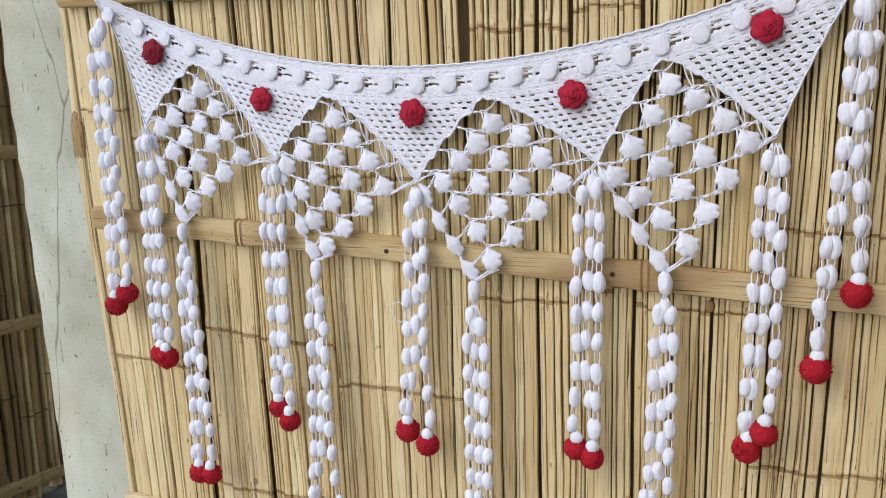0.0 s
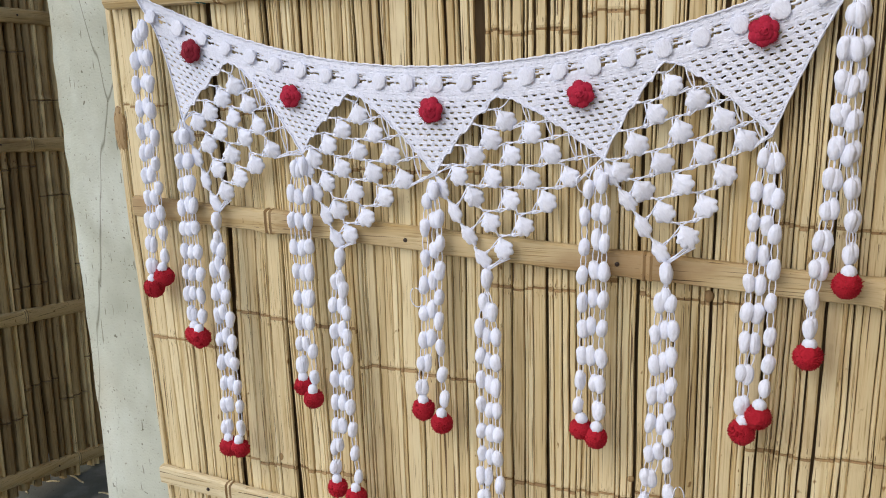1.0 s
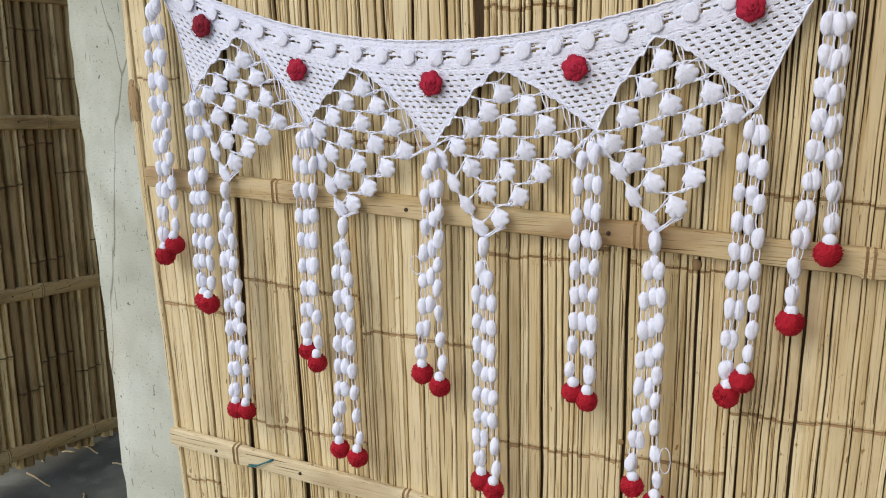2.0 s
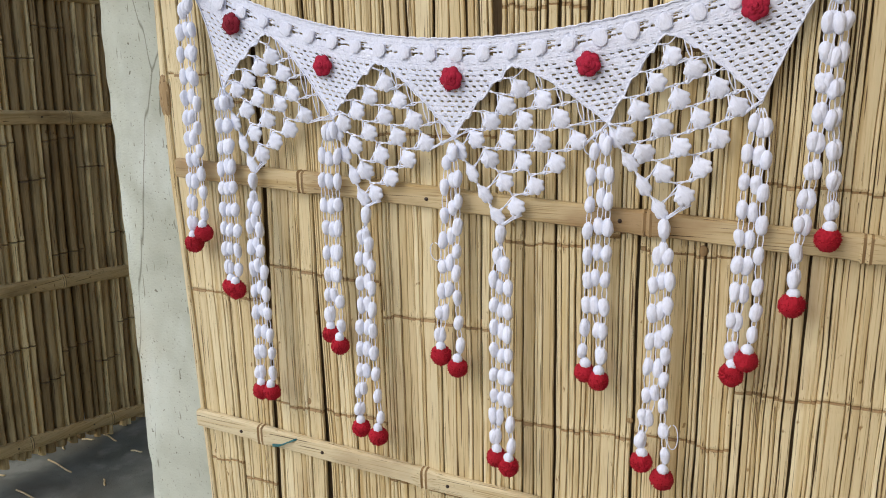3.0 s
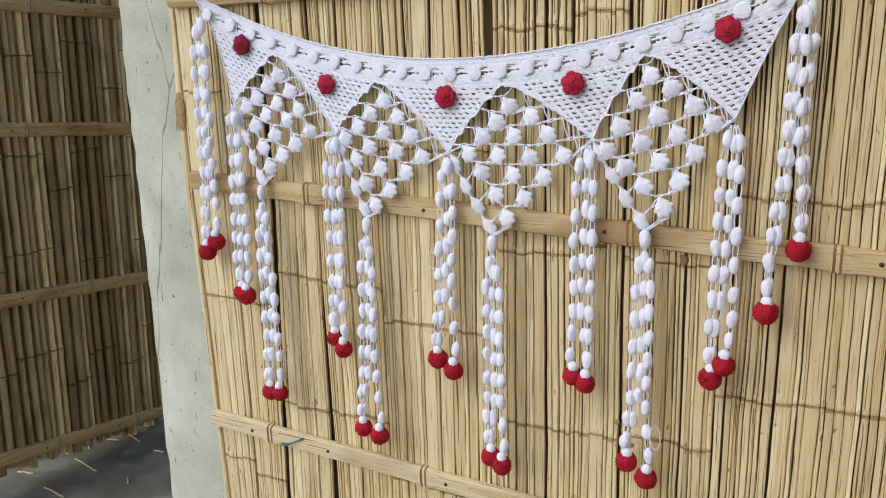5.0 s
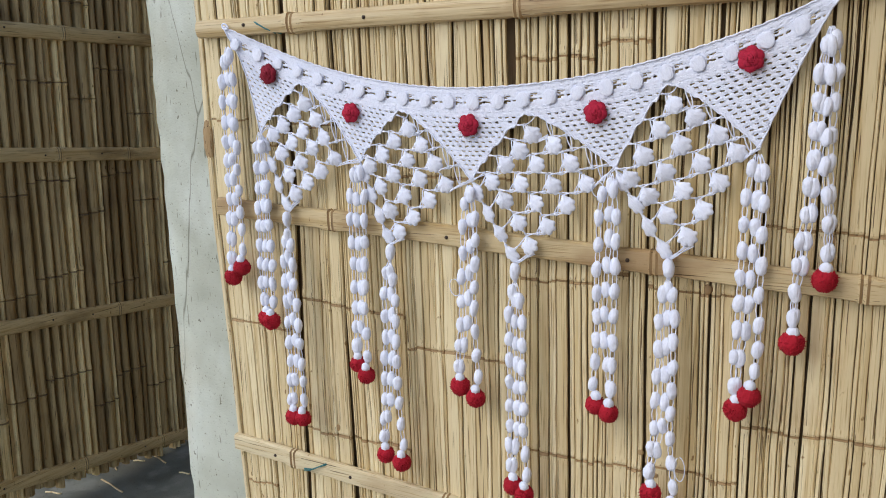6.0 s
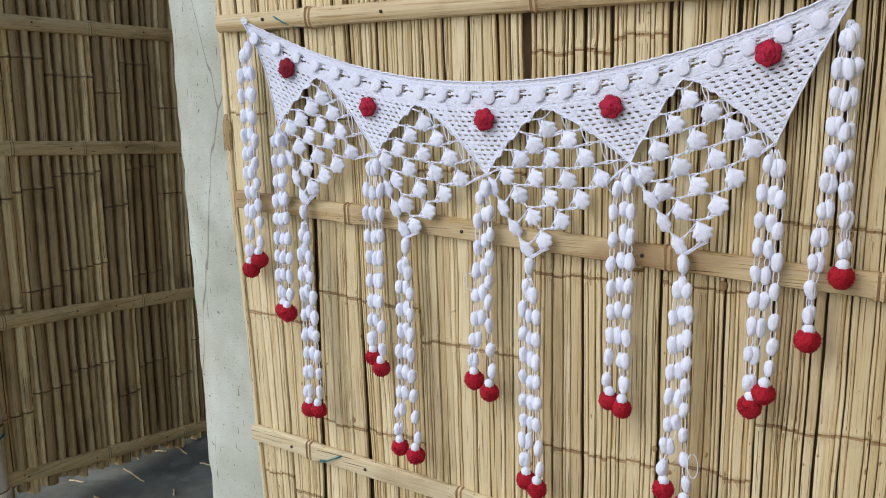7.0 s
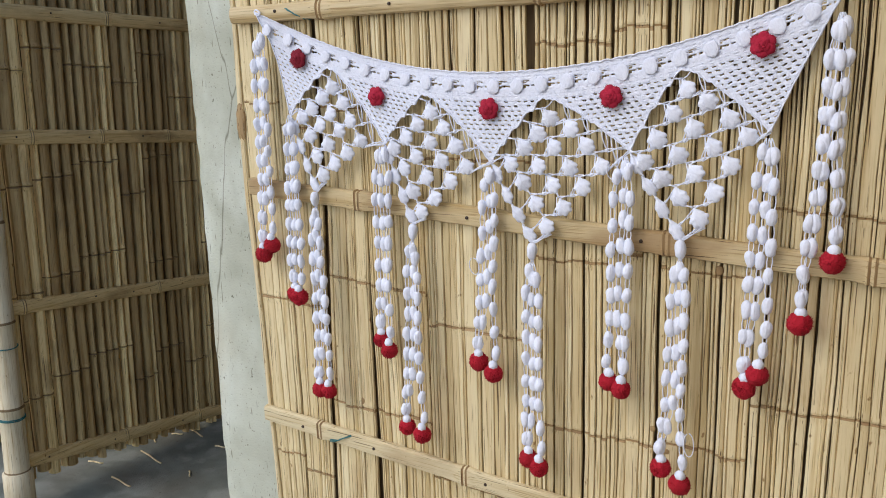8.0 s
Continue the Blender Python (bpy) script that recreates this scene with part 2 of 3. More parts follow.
def batten(wall, x0, za, x1, zb, joints, nails, high, deep, mat, node, label, y=0.0, arch=1.0):
    """A split cane nailed across the strips, from (x0, za) to (x1, zb), with swollen joints."""
    rng = random.Random(round(za * 1000))
    marks = {x0: 0, x1: 0}
    for j in joints:
        for dx, s in ((-0.03, 0), (-0.011, 0.9), (-0.008, 2), (-0.004, 0.7), (0.001, 2), (0.005, 1.3), (0.03, 0)):
            marks[j + dx] = s
    steps = int((x1 - x0) / 0.12)
    for k in range(1, steps):
        x = x0 + (x1 - x0) * k / steps
        if all(abs(x - q) > 0.035 for q in joints):
            marks[x] = 0
    rings, slots = [], []
    for x in sorted(marks):
        s = marks[x]
        z = za + (zb - za) * (x - x0) / (x1 - x0) + rng.uniform(-0.0012, 0.0012)
        h, d = high / 2 + 0.0014 * s, deep + 0.0016 * s
        prof = [(-1.0, 0.0), (-1.0, 0.45), (-0.86, 0.78), (-0.45, 0.95), (0.0, 1.0), (0.45, 0.95), (0.84, 0.8), (1.0, 0.5), (1.0, 0.0)]
        rings.append([(x, y - d * (b if arch else min(1, b * 1.2)), z + h * a) for a, b in prof])
        slots.append(1 if s == 2 else 0)
    g = Geo()
    g.loft(rings, slots=slots)
    ob = part("batten", g.mesh("batten", [mat, node], False), wall, label)
    for x in nails:
        z = za + (zb - za) * (x - x0) / (x1 - x0) + rng.uniform(-0.004, 0.004)
        gn = Geo()
        gn.tube([(x, y - deep + 0.004, z), (x + 0.0008, y - deep - 0.0016, z - 0.0005)], 0.0034, 7)
        part("nail", gn.mesh("nail", [NAIL]), ob, "dark rusty nail head")
    return ob


# panel that carries the hanging: leans back a little at the foot
LEAN = 3.4
# dark sheet with one slit, painting the unlit space behind the strips
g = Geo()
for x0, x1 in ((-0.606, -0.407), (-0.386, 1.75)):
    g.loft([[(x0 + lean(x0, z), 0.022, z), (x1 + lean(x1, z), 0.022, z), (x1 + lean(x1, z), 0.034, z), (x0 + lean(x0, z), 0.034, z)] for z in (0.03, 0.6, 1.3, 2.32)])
wall_front = new("wall_front", g.mesh("wall_front", [SHADE_BROWN], False))
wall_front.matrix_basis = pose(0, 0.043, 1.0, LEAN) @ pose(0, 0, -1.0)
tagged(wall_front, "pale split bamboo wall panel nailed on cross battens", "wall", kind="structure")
BOARDS = [(-0.613, -0.598, (0.42, 1.40)), (-0.597, -0.500, (0.36, 0.66, 1.035, 1.46)), (-0.499, -0.404, (0.33, 0.63, 1.03, 1.41, 1.8)), (-0.391, -0.2905, (0.45, 0.815, 1.10, 1.45, 1.86)),
          (-0.290, -0.1578, (0.50, 0.82, 1.095, 1.52, 1.9)), (-0.157, 0.0592, (0.40, 0.70, 1.032, 1.36, 1.78)), (0.060, 0.2062, (0.52, 0.868, 1.19, 1.56, 1.92)),
          (0.207, 0.2982, (0.55, 0.875, 1.22, 1.58)), (0.299, 0.4485, (0.60, 0.883, 1.193, 1.49, 1.85)), (0.449, 0.5615, (0.68, 0.982, 1.305, 1.7)),
          (0.562, 0.718, (0.66, 0.988, 1.303, 1.66)), (0.719, 0.86, (0.5, 0.84, 1.12, 1.44, 1.8)), (0.864, 1.03, (0.6, 0.95, 1.27, 1.6)),
          (1.034, 1.2, (0.5, 0.8, 1.15, 1.5)), (1.203, 1.38, (0.6, 0.98, 1.33, 1.7)), (1.384, 1.55, (0.5, 0.9, 1.2)), (1.554, 1.74, (0.6, 1.0, 1.4))]
batten(wall_front, -0.592, 1.634, 1.70, 1.652, (-0.36, 0.09, 0.52, 0.98), (-0.47, -0.2, 0.3), 0.034, 0.019, BATTEN, NODE, "stout pale bamboo batten with swollen joints", -0.004)
batten(wall_front, -0.585, 1.283, 1.70, 1.17, (-0.30, -0.005, 0.312, 0.607, 0.95), (-0.055, 0.268, 0.66), 0.037, 0.014, BATTEN, NODE, "pale split bamboo batten across the panel", -0.004, 0)
batten(wall_front, -0.603, 0.752, 1.70, 0.63, (-0.44, -0.075, 0.30, 0.7), (-0.49, -0.297, -0.03, 0.33), 0.037, 0.013, SAWN, NODE, "flat sawn bamboo batten with nail heads", -0.004, 0)
for x, z, up in ((-0.43, 1.634, -1), (-0.385, 0.738, 1)):
    g = Geo()
    g.tube([(x - 0.030, -0.016, z - 0.013 * up), (x - 0.01, -0.0225, z - 0.006 * up), (x + 0.012, -0.0225, z + 0.006 * up), (x + 0.040, -0.012, z + 0.016 * up)], 0.0015, 6)
    g.tube([(x - 0.028, -0.018, z - 0.008 * up), (x, -0.0235, z - 0.001 * up), (x + 0.03, -0.016, z + 0.015 * up)], 0.0013, 6)
    part("twine", g.mesh("twine", [TIE]), wall_front, "thin teal plastic twine")
# bud scars on the joints
rng = random.Random(31)
for x, z in ((-0.505, 1.022), (-0.235, 1.098), (0.035, 1.040), (0.055, 0.872), (0.292, 0.905), (0.318, 0.868), (0.615, 0.978), (0.39, 1.20), (-0.575, 0.672), (-0.33, 0.83), (0.56, 1.29)):
    g = Geo()
    r = rng.uniform(0.0040, 0.0075)
    g.blob((x, 0.0005, z), (r, 0.0020, r * 1.3), seg=12, rows=7, shape=lambda u, v: 1 + 0.16 * math.sin(3 * u + 50 * x) + 0.1 * math.cos(5 * u))
    part("knot", g.mesh("knot", [NODE]), wall_front, "brown bud scar on a bamboo joint")
# worn knot on the edge cane
g = Geo()
g.blob((-0.607, -0.0005, 1.415), (0.0120, 0.0050, 0.044), seg=28, rows=18, shape=lambda u, v: 1 + 0.35 * noise.noise((2.5 * math.cos(u), 2.5 * math.sin(u), 2.2 * v)) + 0.16 * noise.noise((9 * math.cos(u), 9 * math.sin(u), 3 * v)))
part("knot", g.mesh("knot", [NODE]), wall_front, "worn brown bamboo knot")

# concrete post beside the panel
rng = random.Random(5)
g = Geo()
rings = []
for k in range(57):
    z = 2.4 * k / 56
    base = [(-1, -1), (-0.5, -1), (0, -1), (0.5, -1), (1, -1), (1, 0), (1, 1), (0, 1), (-1, 1), (-1, 0)]
    ring = []
    for a, b in base:
        chip = 0.003 * noise.noise((a * 3, b * 3, z * 7)) + (0.005 * noise.noise((a, b + 7, z * 31)) if abs(a) == 1 and b == -1 else 0)
        ring.append((a * 0.118 * (1 - (0.03 if abs(a) == 1 and b == -1 else 0)) + chip, b * 0.08 + chip * 0.6 + (0.005 if abs(a) == 1 and b == -1 else 0), z))
    rings.append(ring)
g.loft(rings)
post = new("concrete_post", g.mesh("concrete_post", [POST]))
post.matrix_basis = pose(-0.724, 0.234, 0, 2.2, 0, 0)
tagged(post, "pale grey weathered concrete post with hairline cracks", "post", kind="structure")

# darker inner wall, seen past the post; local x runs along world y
# its slab is a dark sheet too, for the shade between strips
wall_left = new("wall_left", slab(0.305, 2.8, 0.045, 0.057, 0.12, 2.35).mesh("wall_left", [SHADE_BROWN], False))
wall_left.matrix_basis = pose(-2.02, 0, 0, 0, 0, 90)
tagged(wall_left, "shaded brown split bamboo inner wall with ragged foot", "wall", kind="structure")
LEFT_BOARDS = []
rng = random.Random(11)
y = 0.312
while y < 2.75:
    w = rng.uniform(0.09, 0.19)
    first = rng.uniform(0.28, 0.5)
    LEFT_BOARDS.append((y, y + w, tuple(first + k * rng.uniform(0.36, 0.40) for k in range(5))))
    y += w + rng.uniform(0.002, 0.006)
for z0, z1, joints, nails in ((1.744, 1.748, (0.78, 1.6), (0.55, 1.02)), (1.334, 1.228, (0.44, 0.72, 1.03), (0.38, 0.66, 0.9)),
                              (0.748, 0.545, (0.35, 0.93), (0.63, 0.80)), (0.185, -0.145, (0.72, 1.1), (0.38, 0.66, 1.0))):
    batten(wall_left, 0.30, z0, 2.7 if z1 > 0 else 1.38, z1 if z1 > 0 else 0.036, joints, nails, 0.05, 0.02, OLD_BATTEN, OLD_NODE, "shaded split bamboo batten", -0.006)

# upright culm at the end of that wall
g, sl = Geo(), []
rings = []
for z, r, s in ((0, 0.05, 0), (0.16, 0.05, 0), (0.165, 0.043, 1), (0.17, 0.041, 0), (0.3, 0.040, 0), (0.395, 0.041, 0), (0.40, 0.045, 1), (0.408, 0.041, 0), (0.65, 0.040, 0), (0.70, 0.041, 0),
                (0.706, 0.045, 1), (0.714, 0.041, 0), (1.0, 0.040, 0), (1.05, 0.044, 1), (1.06, 0.040, 0), (1.44, 0.040, 0), (1.45, 0.044, 1), (1.46, 0.04, 0), (2.38, 0.038, 0)):
    rings.append([(r * math.cos(2 * math.pi * i / 18), r * math.sin(2 * math.pi * i / 18), z) for i in range(18)])
    sl.append(s)
g.loft(rings, slots=sl)
pole = new("bamboo_pole", None)
pole.matrix_basis = pose(-2.010, 0.268, 0)
tagged(pole, "upright pale bamboo pole tied with blue twine", "pole")
part("culm", g.mesh("culm", [BLEACHED, OLD_NODE]), pole)
for z in (0.36, 0.365, 0.62):
    g = Geo()
    g.tube([(0.043 * math.cos(a), 0.043 * math.sin(a), z + 0.004 * math.sin(a * 0.5)) for a in [2 * math.pi * i / 24 for i in range(25)]], 0.0022, 5)
    part("twine", g.mesh("twine", [TIE]), pole, "blue twine wrapped round the pole")

# closing walls, roof, floor
# wall in front of the panel's right end is unseen, added to darken it
for name, box in (("wall_back", (-2.1, 1.76, 2.8, 2.86, 0, 2.70)), ("wall_right", (0.80, 0.86, -1.9, -0.03, 0, 3.2)), ("wall_inner_right", (1.76, 1.82, 0.15, 2.8, 0, 2.70)), ("wall_far_left", (-2.72, -2.66, 0.40, 2.8, 0, 2.4))):
    tagged(new(name, slab(*box).mesh(name, [SHADE_BROWN if name == "wall_right" else OLD], False)), "plain dim bamboo wall, closing the shed or added for shade", "wall", kind="structure")
tagged(new("ceiling", slab(-2.8, 1.9, 0.9, 2.9, 2.70, 2.76).mesh("ceiling", [OLD], False)), "low brown thatch and bamboo ceiling", "ceiling", kind="structure")
tagged(new("floor", slab(-2.9, 2.2, -0.35, 2.9, -0.06, 0.0).mesh("floor", [FLOOR], False)), "dusty grey cement floor", "floor", kind="structure")
tagged(new("ground", slab(-400, 400, -400, 400, -0.5, -0.064).mesh("ground", [EARTH], False)), "dry bare earth yard", "ground", kind="structure")


# ---- the crocheted hanging ----
hanging = new("crochet_hanging", None)
hanging.matrix_basis = pose(0, -0.004, 1.45)
tagged(hanging, "white crocheted door hanging with red flowers, beaded tassels and red pompoms", "wall hanging")
ZH = 1.45
ENDS = (-0.514, 0.562)
TIPS = ((-0.451, 1.432), (-0.224, 1.383), (0.001, 1.357), (0.248, 1.385), (0.457, 1.420))
PEAKS = ((-0.348, 1.522), (-0.131, 1.472), (0.106, 1.467), (0.329, 1.510))


def top_edge(x):
    return 1.512 + (0.463 if x < 0 else 0.39) * x * x


def low_edge(x):
    """Lower outline of the net: five points with an arch between each two."""
    if x <= TIPS[0][0]:
        t = max(0.0, (x - ENDS[0]) / (TIPS[0][0] - ENDS[0]))
        return top_edge(ENDS[0]) - 0.004 + (TIPS[0][1] - top_edge(ENDS[0]) + 0.004) * t ** 1.4
    if x >= TIPS[4][0]:
        t = max(0.0, (ENDS[1] - x) / (ENDS[1] - TIPS[4][0]))
        return top_edge(ENDS[1]) - 0.004 + (TIPS[4][1] - top_edge(ENDS[1]) + 0.004) * t ** 1.35
    for (xa, za), (xp, zp), (xb, zb) in zip(TIPS, PEAKS, TIPS[1:]):
        if xa <= x <= xb:
            xe, ze = (xa, za) if x < xp else (xb, zb)
            t = abs((x - xp) / (xe - xp))
            scallop = 0.0075 * abs(math.sin(4.0 * math.pi * t)) if x < xp else 0.0025 * abs(math.sin(4 * math.pi * t))
            return zp + (ze - zp) * t ** (1.3 if x > xp else 1.25) + scallop * min(1.0, 5 * (1 - t))
    return 0


def sway(x, z):
    pull = max(0.0, abs(x) - 0.38) / 0.13 * max(0.0, min(1.0, (z - 1.50) / 0.11))
    return 0.004 * noise.noise((x * 5, 2.0, z * 5)) - 0.021 * pull * pull


RUNGS = (0.0027, 0.0025, 0.0026)
PUFFS = [ENDS[0] + 0.022 + 0.0452 * k for k in range(24)]
xs = [ENDS[0] + (ENDS[1] - ENDS[0]) * k / 352 for k in range(353)]
g = Geo()
rowsn = 72
DEEP = [0.0]
for r in range(rowsn + 1):
    DEEP.append(DEEP[-1] + RUNGS[r % 3])
verts = []
for r in range(rowsn + 1):
    for k, x in enumerate(xs):
        d = min(DEEP[r], max(top_edge(x) - low_edge(x), 0.003))
        z = top_edge(x) - d
        relief = 0.0006 * math.cos(2 * math.pi * (k + 2 * ((r // 3) % 2)) / 4) + 0.0005 * math.cos(2 * math.pi * r / 3) + 0.0009 * noise.noise((x * 210, z * 210, 0))
        verts.append((x + 0.0012 * noise.noise((x * 190, 9, z * 190)) - (0.0016 if r % 3 == 1 else 0.0) * (d > 0.046), sway(x, z) - relief, z - ZH + 0.0016 * noise.noise((x * 150, 5, z * 150))))
faces = []
n = len(xs)
for r in range(rowsn):
    for k in range(n - 1):
        x = (xs[k] + xs[k + 1]) / 2
        full = top_edge(x) - low_edge(x)
        d = (DEEP[r] + DEEP[r + 1]) / 2
        if DEEP[r] > full + 0.004:
            continue
        hole = False
        if d < full - 0.007:
            if 0.046 < d:
                row = r // 3
                hole = r % 3 == 1 and (k + 2 * (row % 2)) % 4 in (1, 2) and noise.noise((x * 60, row * 3.7, 1)) > -0.42 + 0.25 * max(0.0, 1 - (d - 0.046) / 0.03)
            elif r in (6, 7, 9, 10):
                q = (x - PUFFS[0]) / 0.0452 % 1.0
                hole = 0.24 < q < (0.52 if r in (6, 9) else 0.36) or 0.58 < q < 0.72 and r == 9
        if not hole:
            faces.append((r * n + k, r * n + k + 1, (r + 1) * n + k + 1, (r + 1) * n + k))
g.add(verts, faces)
net = part("net", g.mesh("net", [WHITE]), hanging, "white open-work crochet net")
weld = net.modifiers.new("weld", "WELD")
weld.merge_threshold = 0.0002
thick = net.modifiers.new("thickness", "SOLIDIFY")
thick.thickness, thick.offset = 0.0017, 1.0
# rows of yarn worked along the net: a ridge above and below each row of openings
g = Geo()


def stitched(depth, r, wave, fore):
    run = []
    for k, x in enumerate(xs):
        if depth < top_edge(x) - low_edge(x) - 0.003:
            z = top_edge(x) - depth
            run.append((x, sway(x, z) - fore - 0.0005 * math.cos(math.pi * k / 2), z - ZH + wave * math.sin(math.pi * k / 2 + 40 * depth) + 0.0011 * noise.noise((x * 150, 5, z * 150))))
        else:
            if len(run) > 3:
                g.tube(run, r, 5)
            run = []
    if len(run) > 3:
        g.tube(run, r, 5)


for r in range(12, rowsn):
    if DEEP[r] > 0.044 and r % 3:
        stitched(DEEP[r] + (-0.0007 if r % 3 == 1 else 0.0007), 0.00065, 0.0007, -0.0003)
for k in range(9):
    if k not in (4, 5, 6):
        stitched(0.004 + 0.0046 * k, 0.0006, 0.0006, -0.0003)
part("stitches", g.mesh("stitches", [WHITE]), hanging)
# cords along the outline
g = Geo()
g.tube([(x, sway(x, top_edge(x)) - 0.0006, top_edge(x) - ZH - 0.0006 + 0.0008 * math.sin(k * 2.1) + 0.0009 * noise.noise((x * 90, 1, 0))) for k, x in enumerate(xs[::2])], 0.0015, 7)
part("edge_cord", g.mesh("edge_cord", [WHITE]), hanging)
g = Geo()
g.tube([(x, sway(x, low_edge(x)) - 0.001, low_edge(x) - ZH + 0.0011 * math.sin(k * 1.7) + 0.0012 * noise.noise((x * 150, 7, 0))) for k, x in enumerate(xs)], 0.0013, 6)
part("edge_cord", g.mesh("edge_cord", [WHITE]), hanging)


def ruffle(g, amount, fine, seed):
    """Uneven yarn: shift every point a little, in soft lumps and fine ridges."""
    for k, p in enumerate(g.v):
        p = Vector(p)
        soft, sharp = noise.noise_vector(p * fine * 0.35 + Vector((seed * 3.1, 0, 0))), noise.noise_vector(Vector((p.x * fine, p.y * fine, p.z * fine * 0.45 + seed)))
        g.v[k] = p + soft * amount * 1.3 + sharp * amount


FAN = ((0, 1.06), (25, 1.05), (50, 1.02), (75, 0.96), (95, 0.86), (115, 0.73), (135, 0.66), (155, 0.68), (170, 0.80), (180, 0.95))


def puff_mesh(seed):
    """A flat shell of gathered loops: a narrow neck where it hangs, fanning out to a scalloped rim."""
    q = random.Random(seed)
    lobes, skew, turn = q.choice((7.0, 8.0, 8.0, 9.0)), q.uniform(-0.07, 0.07), q.uniform(-0.3, 0.3)

    def rim(u, v):
        a = abs(math.degrees((u + math.pi) % (2 * math.pi) - math.pi))
        for (a0, r0), (a1, r1) in zip(FAN, FAN[1:]):
            if a <= a1:
                r = r0 + (r1 - r0) * (a - a0) / (a1 - a0)
                break
        lobe = 0.22 * (abs(math.cos(lobes * 0.5 * u + turn)) - 0.6) * max(0.0, min(1.0, (118 - a) / 25)) * math.sin(v) ** 3
        return 0.0154 * (r + lobe + skew * math.sin(u))

    g = Geo()
    rings = []
    for k in range(15):
        v = math.pi * (0.03 + 0.94 * k / 14)
        ring = []
        for i in range(64):
            u = 2 * math.pi * i / 64
            r = rim(u, v) * math.sin(v)
            fold = 1 + 0.03 * math.cos(lobes * u + 2 * turn) * math.sin(v)
            ring.append((r * math.sin(u), -0.0066 * math.cos(v) * fold, -r * math.cos(u)))
        rings.append(ring)
    g.loft(rings)
    ruffle(g, 0.0006, 330.0, seed)
    return g.mesh("puff", [WHITE])


def bobble_mesh(seed):
    """A low bobble of upright loops worked into the band."""
    g = Geo()
    g.blob((0, 0, 0), (0.0112, 0.0080, 0.0125), seg=64, rows=14, shape=lambda u, v: 1 + 0.04 * math.cos(15 * u + seed) + 0.08 * math.sin(2 * u + seed + v) + 0.10 * abs(math.cos(v)))
    ruffle(g, 0.0011, 240.0, seed)
    return g.mesh("bobble", [WHITE])


def bead_mesh(seed):
    """A bead of gathered threads, pointed at both ends and never quite round."""
    q = random.Random(seed)
    a, b = q.uniform(0, 6), q.uniform(-0.12, 0.12)
    g = Geo()
    g.blob((0, 0, 0), (0.0082, 0.0076, 0.0140), seg=32, rows=13, shape=lambda u, v: 1 + 0.03 * math.cos(10 * u + a) + 0.03 * math.cos(3 * u + a) + 0.05 * math.sin(u + a + 2 * v) + b * math.cos(v) + 0.13 * math.cos(v) ** 2)
    ruffle(g, 0.0007, 300.0, seed)
    return g.mesh("bead", [WHITE])


def pompom_mesh(seed, r):
    """A wool ball with its cut ends standing out."""
    q = random.Random(seed)
    g = Geo()
    g.blob((0, 0, 0), (r, r * 0.9, r * 0.95), seg=18, rows=10, shape=lambda u, v: 1 + 0.16 * noise.noise((2 * math.cos(u), 2 * math.sin(u), 2 * v + 7 * seed)))
    for k in range(800):
        d = Vector((q.gauss(0, 1), q.gauss(0, 1), q.gauss(0, 1))).normalized()
        p, e = d * r * 0.88, d * r * (q.uniform(0.95, 1.04) if q.random() < 0.98 else q.uniform(1.04, 1.16)) + Vector((q.uniform(-1, 1), q.uniform(-1, 1), q.uniform(-1, 1))) * 0.0013
        s = d.orthogonal().normalized() * 0.0012
        t = d.cross(s).normalized() * 0.0012
        g.add([p + s, p - s * 0.5 + t, p - s * 0.5 - t, e], [(0, 1, 3), (1, 2, 3), (2, 0, 3)])
    return g.mesh("pompom", [RED], False)


PUFF = [puff_mesh(k) for k in range(8)]
BOBBLE = [bobble_mesh(k) for k in range(6)]
BEAD = [bead_mesh(k) for k in range(12)]
POM = [pompom_mesh(k, 0.0178) for k in range(6)]
rng = random.Random(21)
# bobbles along the top band
for x in PUFFS:
    if x < ENDS[1] - 0.045:
        z = top_edge(x) - 0.0245
        slope = math.degrees(math.atan((0.926 if x < 0 else 0.78) * x))
        part("bobble", rng.choice(BOBBLE), hanging, at=pose(x, sway(x, z) - 0.0032, z - ZH, 0, -slope + rng.uniform(-6, 6), 0) @ Matrix.Diagonal((rng.uniform(0.88, 1.0), 0.27, rng.uniform(0.86, 1.02), 1)))


